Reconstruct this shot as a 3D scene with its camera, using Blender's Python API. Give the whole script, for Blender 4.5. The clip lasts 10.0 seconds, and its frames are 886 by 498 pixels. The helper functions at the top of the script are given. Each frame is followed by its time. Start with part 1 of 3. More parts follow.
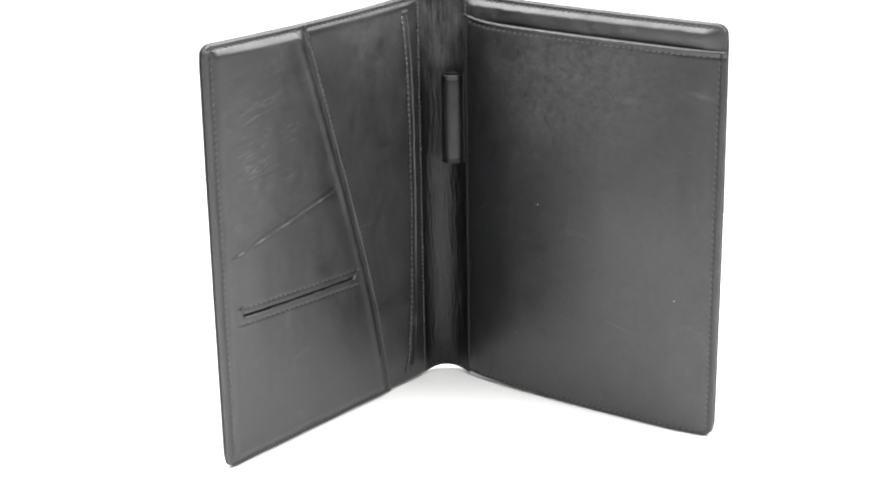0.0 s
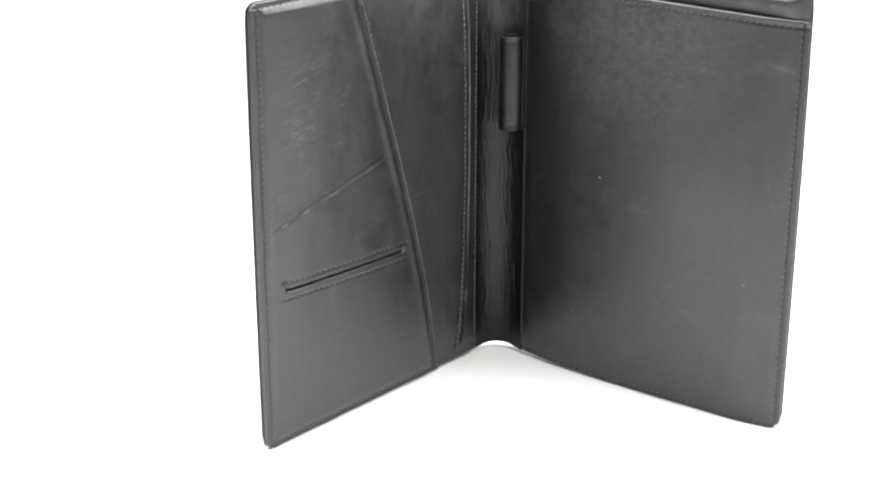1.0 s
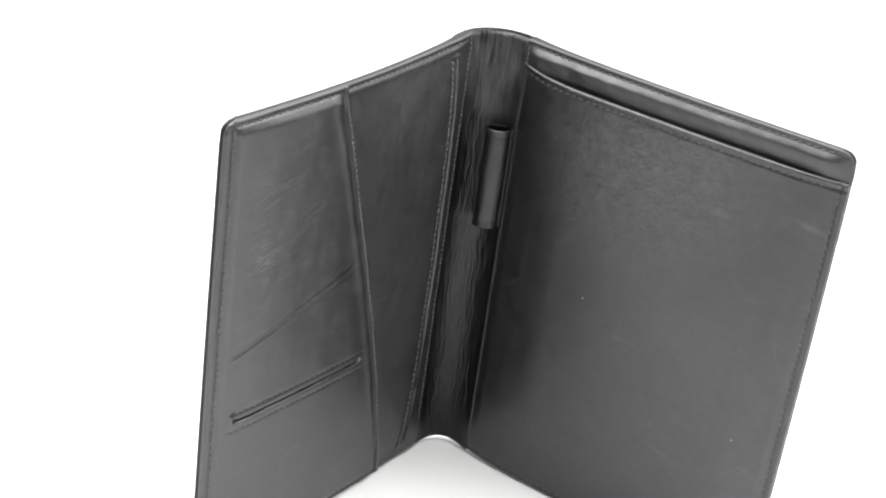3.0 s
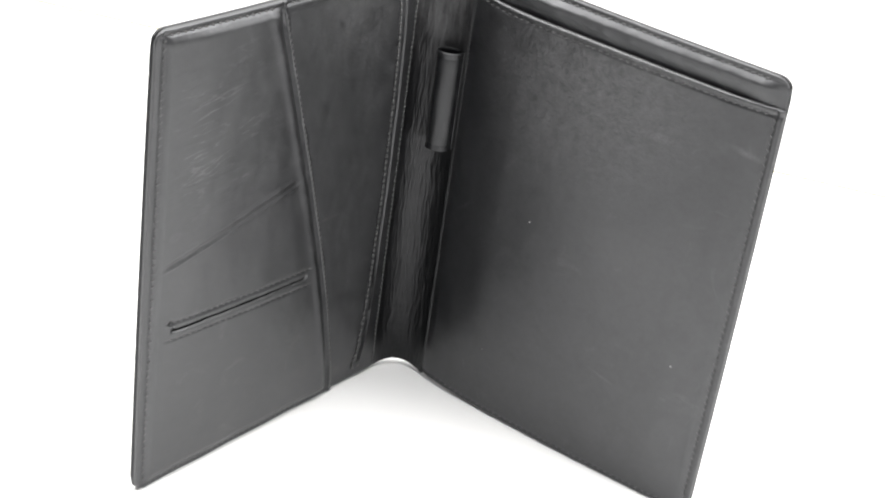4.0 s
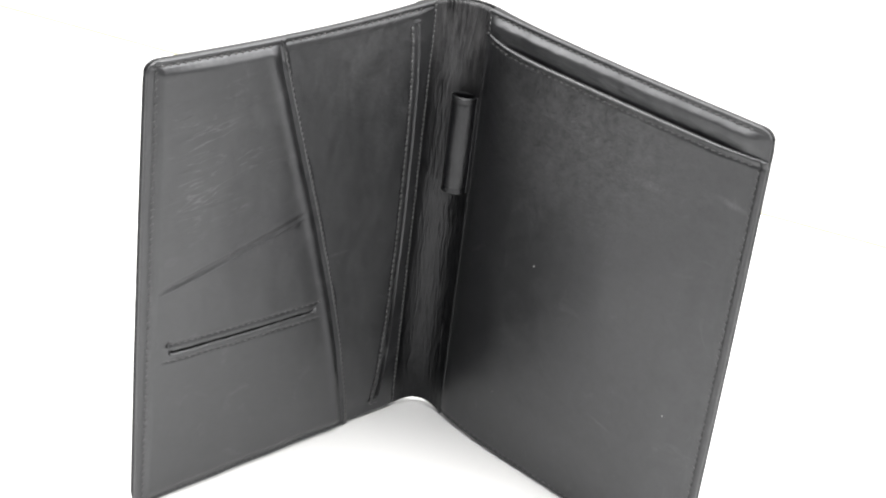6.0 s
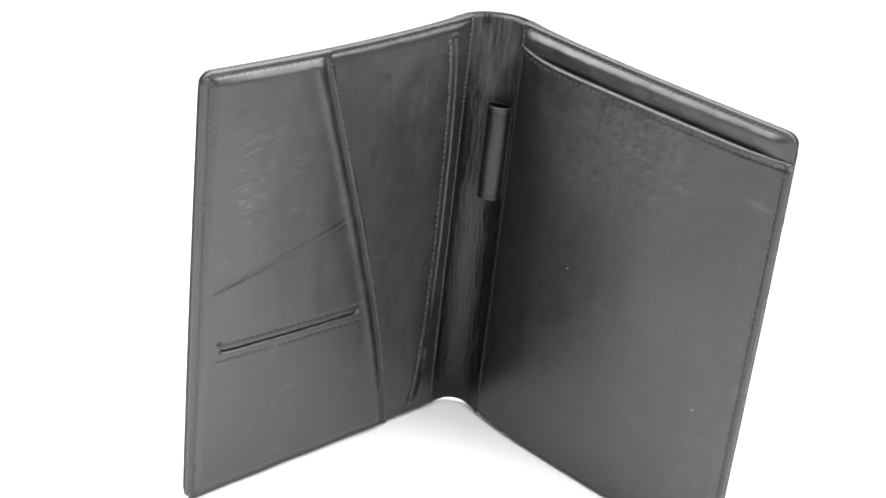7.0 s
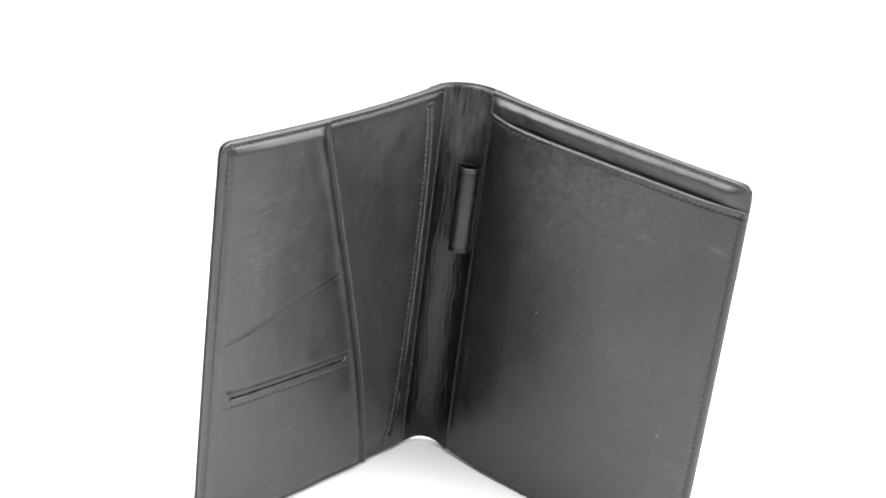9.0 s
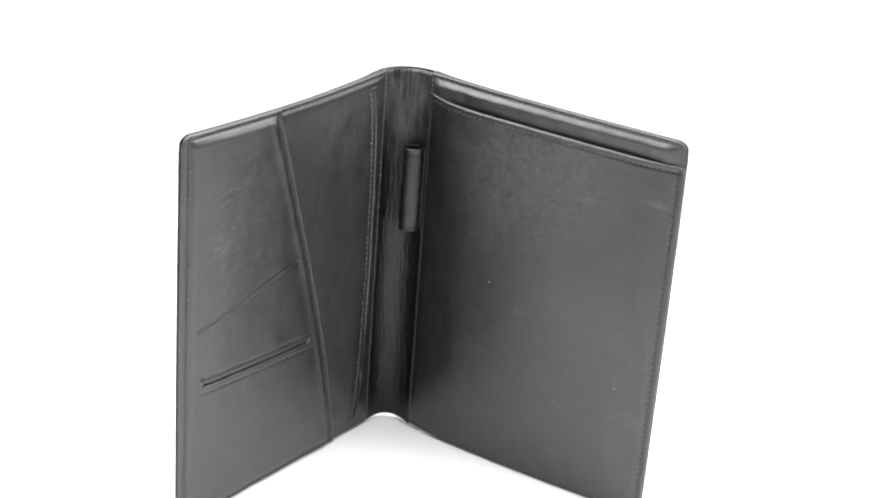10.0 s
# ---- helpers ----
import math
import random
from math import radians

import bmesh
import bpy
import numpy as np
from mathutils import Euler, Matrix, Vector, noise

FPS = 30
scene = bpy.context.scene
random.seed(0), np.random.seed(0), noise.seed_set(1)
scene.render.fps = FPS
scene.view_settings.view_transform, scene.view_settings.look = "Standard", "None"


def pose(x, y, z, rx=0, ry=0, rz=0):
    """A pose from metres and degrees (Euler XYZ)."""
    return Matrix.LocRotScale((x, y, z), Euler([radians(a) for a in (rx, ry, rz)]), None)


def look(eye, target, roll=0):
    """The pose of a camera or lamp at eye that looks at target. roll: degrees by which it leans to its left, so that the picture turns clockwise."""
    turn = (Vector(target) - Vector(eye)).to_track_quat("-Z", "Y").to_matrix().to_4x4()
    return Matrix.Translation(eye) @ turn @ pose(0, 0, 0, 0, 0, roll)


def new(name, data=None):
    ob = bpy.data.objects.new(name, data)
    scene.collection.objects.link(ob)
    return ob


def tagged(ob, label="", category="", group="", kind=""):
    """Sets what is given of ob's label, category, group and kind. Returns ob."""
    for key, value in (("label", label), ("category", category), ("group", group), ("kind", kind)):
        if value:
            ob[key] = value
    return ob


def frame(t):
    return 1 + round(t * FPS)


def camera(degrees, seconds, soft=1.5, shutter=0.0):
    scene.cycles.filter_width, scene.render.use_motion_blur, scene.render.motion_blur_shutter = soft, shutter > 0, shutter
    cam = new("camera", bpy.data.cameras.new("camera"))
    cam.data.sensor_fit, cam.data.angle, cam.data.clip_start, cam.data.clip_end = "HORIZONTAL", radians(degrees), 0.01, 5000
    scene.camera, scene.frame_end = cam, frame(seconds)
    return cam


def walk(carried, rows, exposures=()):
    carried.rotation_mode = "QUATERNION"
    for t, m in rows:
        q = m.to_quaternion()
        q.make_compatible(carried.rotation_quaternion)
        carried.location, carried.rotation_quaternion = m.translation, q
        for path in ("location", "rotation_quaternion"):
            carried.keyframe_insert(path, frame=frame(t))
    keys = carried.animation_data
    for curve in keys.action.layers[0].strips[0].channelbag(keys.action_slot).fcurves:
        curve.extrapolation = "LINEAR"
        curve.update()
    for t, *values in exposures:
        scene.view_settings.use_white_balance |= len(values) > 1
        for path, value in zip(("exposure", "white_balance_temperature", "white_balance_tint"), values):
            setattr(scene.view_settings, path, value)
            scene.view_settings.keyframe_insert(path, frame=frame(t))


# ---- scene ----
cam = camera(29.6, 10.0, soft=2.1)
PATH = [
    (0, (0.167, -1.307, 0.553), (-0.079, 0.573, -0.084), -1.0),
    (0.2, (0.163, -1.301, 0.549), (-0.077, 0.579, -0.09), -1.0),
    (0.5, (0.163, -1.278, 0.555), (-0.072, 0.595, -0.106), -1.1),
    (0.8, (0.158, -1.256, 0.555), (-0.115, 0.602, -0.133), -0.8),
    (1, (0.141, -1.231, 0.553), (-0.141, 0.619, -0.152), -0.0),
    (1.2, (0.128, -1.204, 0.577), (-0.123, 0.643, -0.15), 1.4),
    (1.5, (0.111, -1.159, 0.611), (-0.099, 0.678, -0.151), 3.5),
    (1.7, (0.105, -1.128, 0.629), (-0.095, 0.687, -0.187), 4.4),
    (2, (0.06, -1.084, 0.642), (-0.076, 0.702, -0.248), 5.8),
    (2.2, (0.045, -1.063, 0.672), (-0.072, 0.706, -0.255), 6.1),
    (2.5, (0.009, -1.048, 0.687), (-0.073, 0.728, -0.23), 6.8),
    (2.7, (-0.005, -1.036, 0.694), (-0.032, 0.743, -0.218), 7.9),
    (3.8, (0.073, -1.045, 0.69), (-0.038, 0.714, -0.253), 8.4),
    (4, (0.091, -1.048, 0.686), (-0.028, 0.699, -0.28), 8.3),
    (4.2, (0.11, -1.051, 0.683), (-0.045, 0.692, -0.285), 7.6),
    (4.5, (0.125, -1.051, 0.688), (-0.078, 0.697, -0.263), 7.3),
    (4.8, (0.145, -1.047, 0.693), (-0.104, 0.7, -0.249), 7.1),
    (5, (0.16, -1.041, 0.688), (-0.112, 0.703, -0.252), 7.2),
    (5.2, (0.177, -1.036, 0.688), (-0.121, 0.699, -0.261), 7.3),
    (6.3, (0.236, -1.061, 0.698), (-0.154, 0.677, -0.213), 6.8),
    (6.5, (0.236, -1.072, 0.699), (-0.16, 0.667, -0.207), 6.6),
    (6.8, (0.231, -1.093, 0.701), (-0.175, 0.647, -0.197), 6.4),
    (7, (0.228, -1.104, 0.702), (-0.171, 0.639, -0.194), 6.4),
    (7.3, (0.228, -1.111, 0.707), (-0.167, 0.634, -0.187), 6.5),
    (7.5, (0.227, -1.115, 0.71), (-0.166, 0.631, -0.183), 6.7),
    (7.8, (0.223, -1.123, 0.712), (-0.161, 0.628, -0.176), 6.5),
    (8, (0.218, -1.138, 0.715), (-0.154, 0.619, -0.165), 6.4),
    (8.3, (0.209, -1.161, 0.719), (-0.118, 0.612, -0.147), 6.6),
    (8.5, (0.203, -1.177, 0.719), (-0.089, 0.606, -0.138), 6.7),
    (8.8, (0.17, -1.213, 0.735), (-0.068, 0.589, -0.1), 7.1),
    (9, (0.133, -1.235, 0.734), (-0.073, 0.582, -0.076), 7.4),
    (9.3, (0.107, -1.26, 0.738), (-0.053, 0.566, -0.062), 6.1),
    (9.5, (0.092, -1.274, 0.733), (-0.022, 0.557, -0.063), 5.7),
    (9.8, (0.096, -1.287, 0.727), (0.009, 0.545, -0.069), 4.8),
    (10, (0.103, -1.298, 0.725), (0.008, 0.539, -0.061), 4.4),
]
EXPOSURES = [(0, 1.0), (1, 1.0), (2, 0.84), (2.7, 0.80), (3.8, 0.9), (4.5, 0.86), (5, 0.72), (5.2, 0.72), (6.3, 0.88), (7, 0.97), (8, 0.93), (10, 0.95)]
walk(cam, [(t, look(eye, target, roll)) for t, eye, target, roll in PATH], EXPOSURES)

# ---- light ----
world = bpy.data.worlds.new("studio_white")
scene.world = world
world.use_nodes = True
bg = world.node_tree.nodes["Background"]
bg.inputs["Color"].default_value = (1.0, 1.0, 1.0, 1)
bg.inputs["Strength"].default_value = 0.27

# three assumed softboxes out of view overhead; the side pair lifts the leaf tops
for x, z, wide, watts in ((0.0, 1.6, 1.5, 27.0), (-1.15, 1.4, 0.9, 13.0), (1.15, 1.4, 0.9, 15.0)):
    soft = bpy.data.lights.new("assumed_softbox", "AREA")
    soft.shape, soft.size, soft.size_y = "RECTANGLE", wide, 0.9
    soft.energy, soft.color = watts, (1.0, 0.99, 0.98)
    assumed_softbox = new("assumed_softbox", soft)
    assumed_softbox.matrix_world = look((x, -0.08, z), (0.0, -0.05, 0.15))


# ---- materials ----
def shader(name, base, rough, spec=0.6):
    m = bpy.data.materials.new(name)
    m.use_nodes = True
    b = m.node_tree.nodes["Principled BSDF"]
    b.inputs["Base Color"].default_value = (*base, 1)
    b.inputs["Roughness"].default_value = rough
    b.inputs["Specular IOR Level"].default_value = spec
    return m, m.node_tree.nodes, m.node_tree.links, b


def leather(name, base, rough, crumple=0.12, stretch=(1, 1, 1), crumple_scale=70.0, scuff=0.3, spec=1.0, mottle=1.0, spots=(), flexed=None, creased=None):
    """Smooth black hide: pores, soft crumples, blotchy wax polish, pale scuffs and, where it was flexed, a fine broken grain."""
    m, n, l, b = shader(name, base, rough, spec)
    b.inputs["Specular Tint"].default_value = (0.965, 0.975, 1.0, 1)
    tc = n.new("ShaderNodeTexCoord")
    mp = n.new("ShaderNodeMapping")
    mp.inputs["Scale"].default_value = stretch
    l.new(tc.outputs["Object"], mp.inputs["Vector"])

    def noise_tex(scale, detail=4.0, vec=None, rough_=0.55, distort=0.0):
        t = n.new("ShaderNodeTexNoise")
        t.inputs["Scale"].default_value = scale
        t.inputs["Detail"].default_value = detail
        t.inputs["Roughness"].default_value = rough_
        t.inputs["Distortion"].default_value = distort
        l.new(vec or mp.outputs["Vector"], t.inputs["Vector"])
        return t.outputs["Fac"]

    def ramp(fac, p0, v0, p1, v1):
        r = n.new("ShaderNodeMapRange")
        r.inputs["From Min"].default_value, r.inputs["From Max"].default_value = p0, p1
        r.inputs["To Min"].default_value, r.inputs["To Max"].default_value = v0, v1
        l.new(fac, r.inputs["Value"])
        return r.outputs["Result"]

    def math_node(kind, p, q):
        t = n.new("ShaderNodeMath")
        t.operation = kind
        for k, v in enumerate((p, q)):
            if isinstance(v, float):
                t.inputs[k].default_value = v
            else:
                l.new(v, t.inputs[k])
        return t.outputs[0]

    def nearness(centre, size, inner, amount, lean=0.0):
        """Amount at the centre of an ellipsoid on the hide, fading to nothing at its rim."""
        sub = n.new("ShaderNodeMapping")
        sub.vector_type = "TEXTURE"
        sub.inputs["Location"].default_value = centre
        sub.inputs["Rotation"].default_value = (0.0, lean, 0.0)
        sub.inputs["Scale"].default_value = size
        l.new(tc.outputs["Object"], sub.inputs["Vector"])
        dist = n.new("ShaderNodeVectorMath")
        dist.operation = "LENGTH"
        l.new(sub.outputs["Vector"], dist.inputs[0])
        return ramp(dist.outputs["Value"], inner, amount, 1.0, 0.0)

    patches = noise_tex(14.0, 3.0)
    rubbed = noise_tex(55.0, 5.0, rough_=0.65, distort=0.6)
    specks = noise_tex(210.0, 5.0, vec=tc.outputs["Object"], rough_=0.7)
    polish = math_node("ADD", ramp(patches, 0.3, rough - 0.025, 0.7, rough + 0.03), ramp(rubbed, 0.32, -0.045 * mottle, 0.70, 0.055 * mottle))
    polish = math_node("ADD", polish, ramp(specks, 0.34, -0.030 * mottle, 0.68, 0.035 * mottle))
    if flexed:
        centre, size, amount, dull = flexed
        worn = math_node("MULTIPLY", nearness(centre, size, 0.05, 1.0), ramp(noise_tex(46.0, 5.0, rough_=0.65, distort=0.8), 0.34, 0.25, 0.64, 1.0))
        polish = math_node("ADD", polish, math_node("MULTIPLY", worn, dull))
    l.new(polish, b.inputs["Roughness"])
    # the wax lies unevenly, so the sheen comes and goes in blotches
    sheen = math_node("ADD", ramp(rubbed, 0.30, spec - 0.07 * mottle, 0.72, spec + 0.07 * mottle), ramp(specks, 0.32, -0.05 * mottle, 0.70, 0.05 * mottle))
    l.new(sheen, b.inputs["Specular IOR Level"])
    # pale rubbed scuffs, sparse; spots add larger ones at known places and painted top light
    mark = ramp(noise_tex(38.0, 6.0, rough_=0.7, distort=1.2), 0.60, 0.0, 0.76, scuff)
    if spots:
        ragged = ramp(noise_tex(170.0, 6.0, rough_=0.75, distort=0.2), 0.36, 0.15, 0.70, 1.0)
        for centre, size, amount, *lean in spots:
            mark = math_node("ADD", mark, math_node("MULTIPLY", nearness(centre, size, 0.25, amount, *lean), ragged))
    if creased:
        # a paler tone follows wavy, broken crease lines that run down the leaf at a slant
        centre, size, along, amount = creased

        def measure_along(axis, scale):
            t = n.new("ShaderNodeVectorMath")
            t.operation = "DOT_PRODUCT"
            t.inputs[1].default_value = Vector(axis) * scale
            l.new(tc.outputs["Object"], t.inputs[0])
            return t.outputs["Value"]

        flat = n.new("ShaderNodeCombineXYZ")
        l.new(measure_along(along, 19.0), flat.inputs[0])
        l.new(measure_along(Vector(along) * 0.22 + Vector((0, 0, 1)), 120.0), flat.inputs[1])
        lines = math_node("ABSOLUTE", math_node("SUBTRACT", noise_tex(1.0, 3.0, vec=flat.outputs[0], rough_=0.5), 0.5), 0.0)
        broken = math_node("MULTIPLY", ramp(noise_tex(48.0, 3.0), 0.40, 0.0, 0.60, 1.0), nearness(centre, size, 0.3, amount))
        mark = math_node("ADD", mark, math_node("MULTIPLY", ramp(lines, 0.003, 1.0, 0.016, 0.0), broken))
    mix = n.new("ShaderNodeMix")
    mix.data_type = "RGBA"
    mix.inputs[6].default_value = (*base, 1)
    mix.inputs[7].default_value = (0.085, 0.084, 0.085, 1)
    l.new(mark, mix.inputs[0])
    tone = n.new("ShaderNodeHueSaturation")
    l.new(ramp(patches, 0.3, 0.85, 0.7, 1.2), tone.inputs["Value"])
    l.new(mix.outputs[2], tone.inputs["Color"])
    l.new(tone.outputs["Color"], b.inputs["Base Color"])
    # relief: pores, then slack, then the broken grain of flexed hide
    last = None

    def bump(height, strength, depth):
        nonlocal last
        t = n.new("ShaderNodeBump")
        t.inputs["Strength"].default_value, t.inputs["Distance"].default_value = strength, depth
        l.new(height, t.inputs["Height"])
        if last:
            l.new(last.outputs["Normal"], t.inputs["Normal"])
        last = t

    v = n.new("ShaderNodeTexVoronoi")
    v.feature = "DISTANCE_TO_EDGE"
    v.inputs["Scale"].default_value = 900.0
    l.new(tc.outputs["Object"], v.inputs["Vector"])
    bump(v.outputs["Distance"], 0.22, 0.00025)
    bump(noise_tex(crumple_scale, 5.0, rough_=0.5), crumple, 0.002)
    bump(math_node("MULTIPLY", specks, ramp(patches, 0.35, 0.2, 0.66, 1.0)), 0.10 * mottle, 0.0010)
    if flexed:
        slant = n.new("ShaderNodeMapping")
        slant.inputs["Rotation"].default_value = (0.0, radians(35), radians(28))
        slant.inputs["Scale"].default_value = (1.0, 1.0, 1.5)
        l.new(tc.outputs["Object"], slant.inputs["Vector"])
        grain = noise_tex(230.0, 4.0, vec=slant.outputs["Vector"], rough_=0.62, distort=0.35)
        bump(math_node("MULTIPLY", grain, worn), amount, 0.0012)
    l.new(last.outputs["Normal"], b.inputs["Normal"])
    return m


BLACK = (0.0028, 0.0028, 0.0033)
LEATHER = leather("black_leather", BLACK, 0.42, creased=((-0.115, -0.152, 0.247), (0.050, 0.078, 0.072), (-0.535, -0.845, 0.0), 0.52))
# the first, broad spot paints overhead light into the lining's top; the others are marks
LEATHER_LINING = leather("worn_toplit_black_leather", BLACK, 0.50, flexed=((-0.03, -0.02, 0.33), (0.09, 0.12, 0.14), 0.45, 0.0), spots=(
    ((-0.055, -0.055, 0.305), (0.05, 0.07, 0.055), 0.40), ((-0.0555, -0.068, 0.1525), (0.010, 0.014, 0.0018), 0.45), ((-0.0643, -0.0817, 0.3104), (0.003, 0.004, 0.006), 0.7)))
# the last, broad spot paints overhead light into the upper pad's colour
LEATHER_PAD = leather("rubbed_toplit_black_leather", (0.0026, 0.0026, 0.0031), 0.375, crumple=0.05, spec=0.82, mottle=1.1, flexed=((0.080, -0.045, 0.300), (0.16, 0.12, 0.14), 0.6, 0.0), spots=(
    ((0.150, -0.081, 0.258), (0.018, 0.02, 0.0035), 0.5, 0.0), ((0.200, -0.108, 0.268), (0.014, 0.02, 0.0030), 0.5, 0.20),
    ((0.144, -0.079, 0.0785), (0.012, 0.02, 0.0016), 0.5, 0.28), ((0.182, -0.098, 0.211), (0.014, 0.02, 0.0022), 0.2, -0.28),
    ((0.105, -0.055, 0.285), (0.095, 0.09, 0.10), 0.60)))
LEATHER_STRIP = leather("glossy_black_leather", BLACK, 0.46, crumple=0.34, crumple_scale=90.0, flexed=((0.05, -0.02, 0.325), (0.16, 0.10, 0.05), 0.35, 0.05))
# the spot paints light from above into the colour of the spine's top
LEATHER_SPINE = leather("creased_black_leather", (0.002, 0.002, 0.0024), 0.35, crumple=0.30, stretch=(1, 1, 0.25), crumple_scale=210.0, scuff=0.3, spec=0.37, flexed=((0.0, 0.004, 0.33), (0.05, 0.05, 0.10), 1.0, 0.06), spots=(((0.0, 0.004, 0.310), (0.04, 0.04, 0.075), 0.8),))
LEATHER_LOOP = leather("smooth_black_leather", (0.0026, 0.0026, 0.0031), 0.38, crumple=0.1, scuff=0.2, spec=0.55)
LEATHER_EDGE = leather("edge_black_leather", (0.004, 0.004, 0.0043), 0.48, crumple=0.1, spec=0.4)
THREAD, *_ = shader("waxed_black_thread", (0.048, 0.048, 0.048), 0.28, 1.0)
CLOTH, *_ = shader("black_pocket_cloth", (0.006, 0.006, 0.006), 0.95, 0.15)
LINT, *_ = shader("pale_lint", (0.35, 0.35, 0.34), 0.8)


def paper(name, base):
    m, n, l, b = shader(name, base, 0.55, 0.3)
    t = n.new("ShaderNodeTexNoise")
    t.inputs["Scale"].default_value = 6.0
    t.inputs["Detail"].default_value = 8.0
    r = n.new("ShaderNodeMapRange")
    r.inputs["To Min"].default_value, r.inputs["To Max"].default_value = 0.97, 1.03
    h = n.new("ShaderNodeHueSaturation")
    h.inputs["Color"].default_value = (*base, 1)
    tc = n.new("ShaderNodeTexCoord")
    l.new(tc.outputs["Object"], t.inputs["Vector"])
    l.new(t.outputs["Fac"], r.inputs["Value"])
    l.new(r.outputs["Result"], h.inputs["Value"])
    l.new(h.outputs["Color"], b.inputs["Base Color"])
    return m


WHITE = paper("matt_white_board", (0.82, 0.82, 0.815))
CREAM = paper("cream_edge", (0.35, 0.32, 0.17))


# ---- building helpers ----
def mesh_from(name, verts, faces, material, smooth=True, angle=40):
    me = bpy.data.meshes.new(name)
    me.from_pydata(verts, [], faces)
    me.materials.append(material)
    bm = bmesh.new()
    bm.from_mesh(me)
    bmesh.ops.recalc_face_normals(bm, faces=bm.faces)
    bm.to_mesh(me)
    bm.free()
    if smooth:
        me.polygons.foreach_set("use_smooth", [True] * len(me.polygons))
        me.set_sharp_from_angle(angle=radians(angle))
    me.update()
    return me


def part(name, me, parent, label=""):
    ob = new(name, me)
    ob.parent = parent
    return tagged(ob, label=label)


def box_mesh(name, x0, x1, y0, y1, z0, z1, material, bevel=0.0):
    bm = bmesh.new()
    bmesh.ops.create_cube(bm, size=1.0)
    for v in bm.verts:
        v.co = ((x0 + x1) / 2 + v.co.x * (x1 - x0), (y0 + y1) / 2 + v.co.y * (y1 - y0), (z0 + z1) / 2 + v.co.z * (z1 - z0))
    if bevel:
        bmesh.ops.bevel(bm, geom=bm.edges[:], offset=bevel, segments=2, affect="EDGES")
    me = bpy.data.meshes.new(name)
    bm.to_mesh(me)
    bm.free()
    me.materials.append(material)
    return me


def sm(a, b, x):
    t = np.clip((x - a) / (b - a), 0, 1)
    return t * t * (3 - 2 * t)


def noise_at(u, z, su, sz, seed=0.0):
    f = np.vectorize(lambda a, b: noise.noise(Vector((a * su, b * sz, seed))))
    return f(u, z)


# ---- setting ----
BACK_EDGE = pose(0.0, 0.503, 0.0, 0, 0, -7.7)


def setting(name, me, label, category):
    ob = tagged(new(name, me), label, category, kind="structure")
    ob.matrix_world = BACK_EDGE
    return ob


setting("ground", box_mesh("ground", -2.6, 2.6, -3.2, 0.0, -0.03, 0.0, WHITE), "matt white board under the portfolio", "board")
setting("trim", box_mesh("trim", -2.6, 2.6, 0.0, 0.004, -0.03, -0.0005, CREAM), "thin cream edge strip along the white board", "trim")
setting("backdrop", box_mesh("backdrop", -2.8, 2.8, 0.004, 0.03, -0.03, 2.4, WHITE), "plain white upright backdrop board", "backdrop")

# ---- the portfolio ----
H = 0.321
LIFT = 0.002
CORNER = 0.0085


class Side:
    """One leaf: u runs from the spine seam to the free edge, w towards the inside, z up."""

    def __init__(self, seam, end, bow_low, bow_high, curl, lift):
        s, e = np.array(seam), np.array(end)
        self.s, self.len = s, np.linalg.norm(e - s)
        self.u = (e - s) / self.len
        self.w = np.array((self.u[1], -self.u[0]))
        if self.w[1] > 0:
            self.w = -self.w
        self.bow_low, self.bow_high, self.curl, self.lift = bow_low, bow_high, curl, lift

    def ext(self, u, z):
        a = self.bow_low + (self.bow_high - self.bow_low) * z / H
        return a * np.sin(np.pi * np.clip(u / self.len, 0, 1)) - self.curl * np.exp(-np.maximum(u, 0) / 0.022)

    def rim(self, u, z):
        a = self.bow_low + (self.bow_high - self.bow_low) * z / H
        return 0.0036 + a * np.sin(np.pi * np.clip(u / self.len, 0, 1))

    def end(self, z, inset=0.0, corner=CORNER):
        d = np.clip(np.minimum(z, H - z) - inset, 0, corner)
        return self.len - inset - corner + np.sqrt(np.maximum(corner**2 - (corner - d) ** 2, 0)) + 0.0008 * np.sin(np.pi * np.clip(z / H, 0, 1))

    def place(self, u, z, w):
        u, z, w = np.broadcast_arrays(u, z, w)
        xy = self.s + u[..., None] * self.u + w[..., None] * self.w
        return np.concatenate([xy, (z + self.lift * np.exp(-np.maximum(u, 0) / 0.06) + (0.0020 * np.clip(1 - u / self.len, 0, 1) - self.lift * np.exp(-np.maximum(u, 0) / 0.06) * 0.5) * z / H)[..., None]], -1)


LEFT = Side((-0.0225, -0.0045), (-0.1458, -0.1990), -0.001, 0.0055, 0.003, 0.0018)
RIGHT = Side((0.0185, -0.002), (0.2191, -0.1087), 0.0015, 0.0015, 0.004, 0.0034)


def spaced(a, b, step, fine=(), fine_step=0.0005):
    """Coordinates from a to b, closer together within the fine stretches and at both ends."""
    out, x = [a], a
    zones = [(a, a + 0.003), (b - 0.003, b), *fine]
    while x < b:
        x += fine_step if any(p - step <= x <= q for p, q in zones) else step
        out.append(min(x, b))
    if out[-1] - out[-2] < 1e-5:
        out.pop(-2)
    return np.array(out)


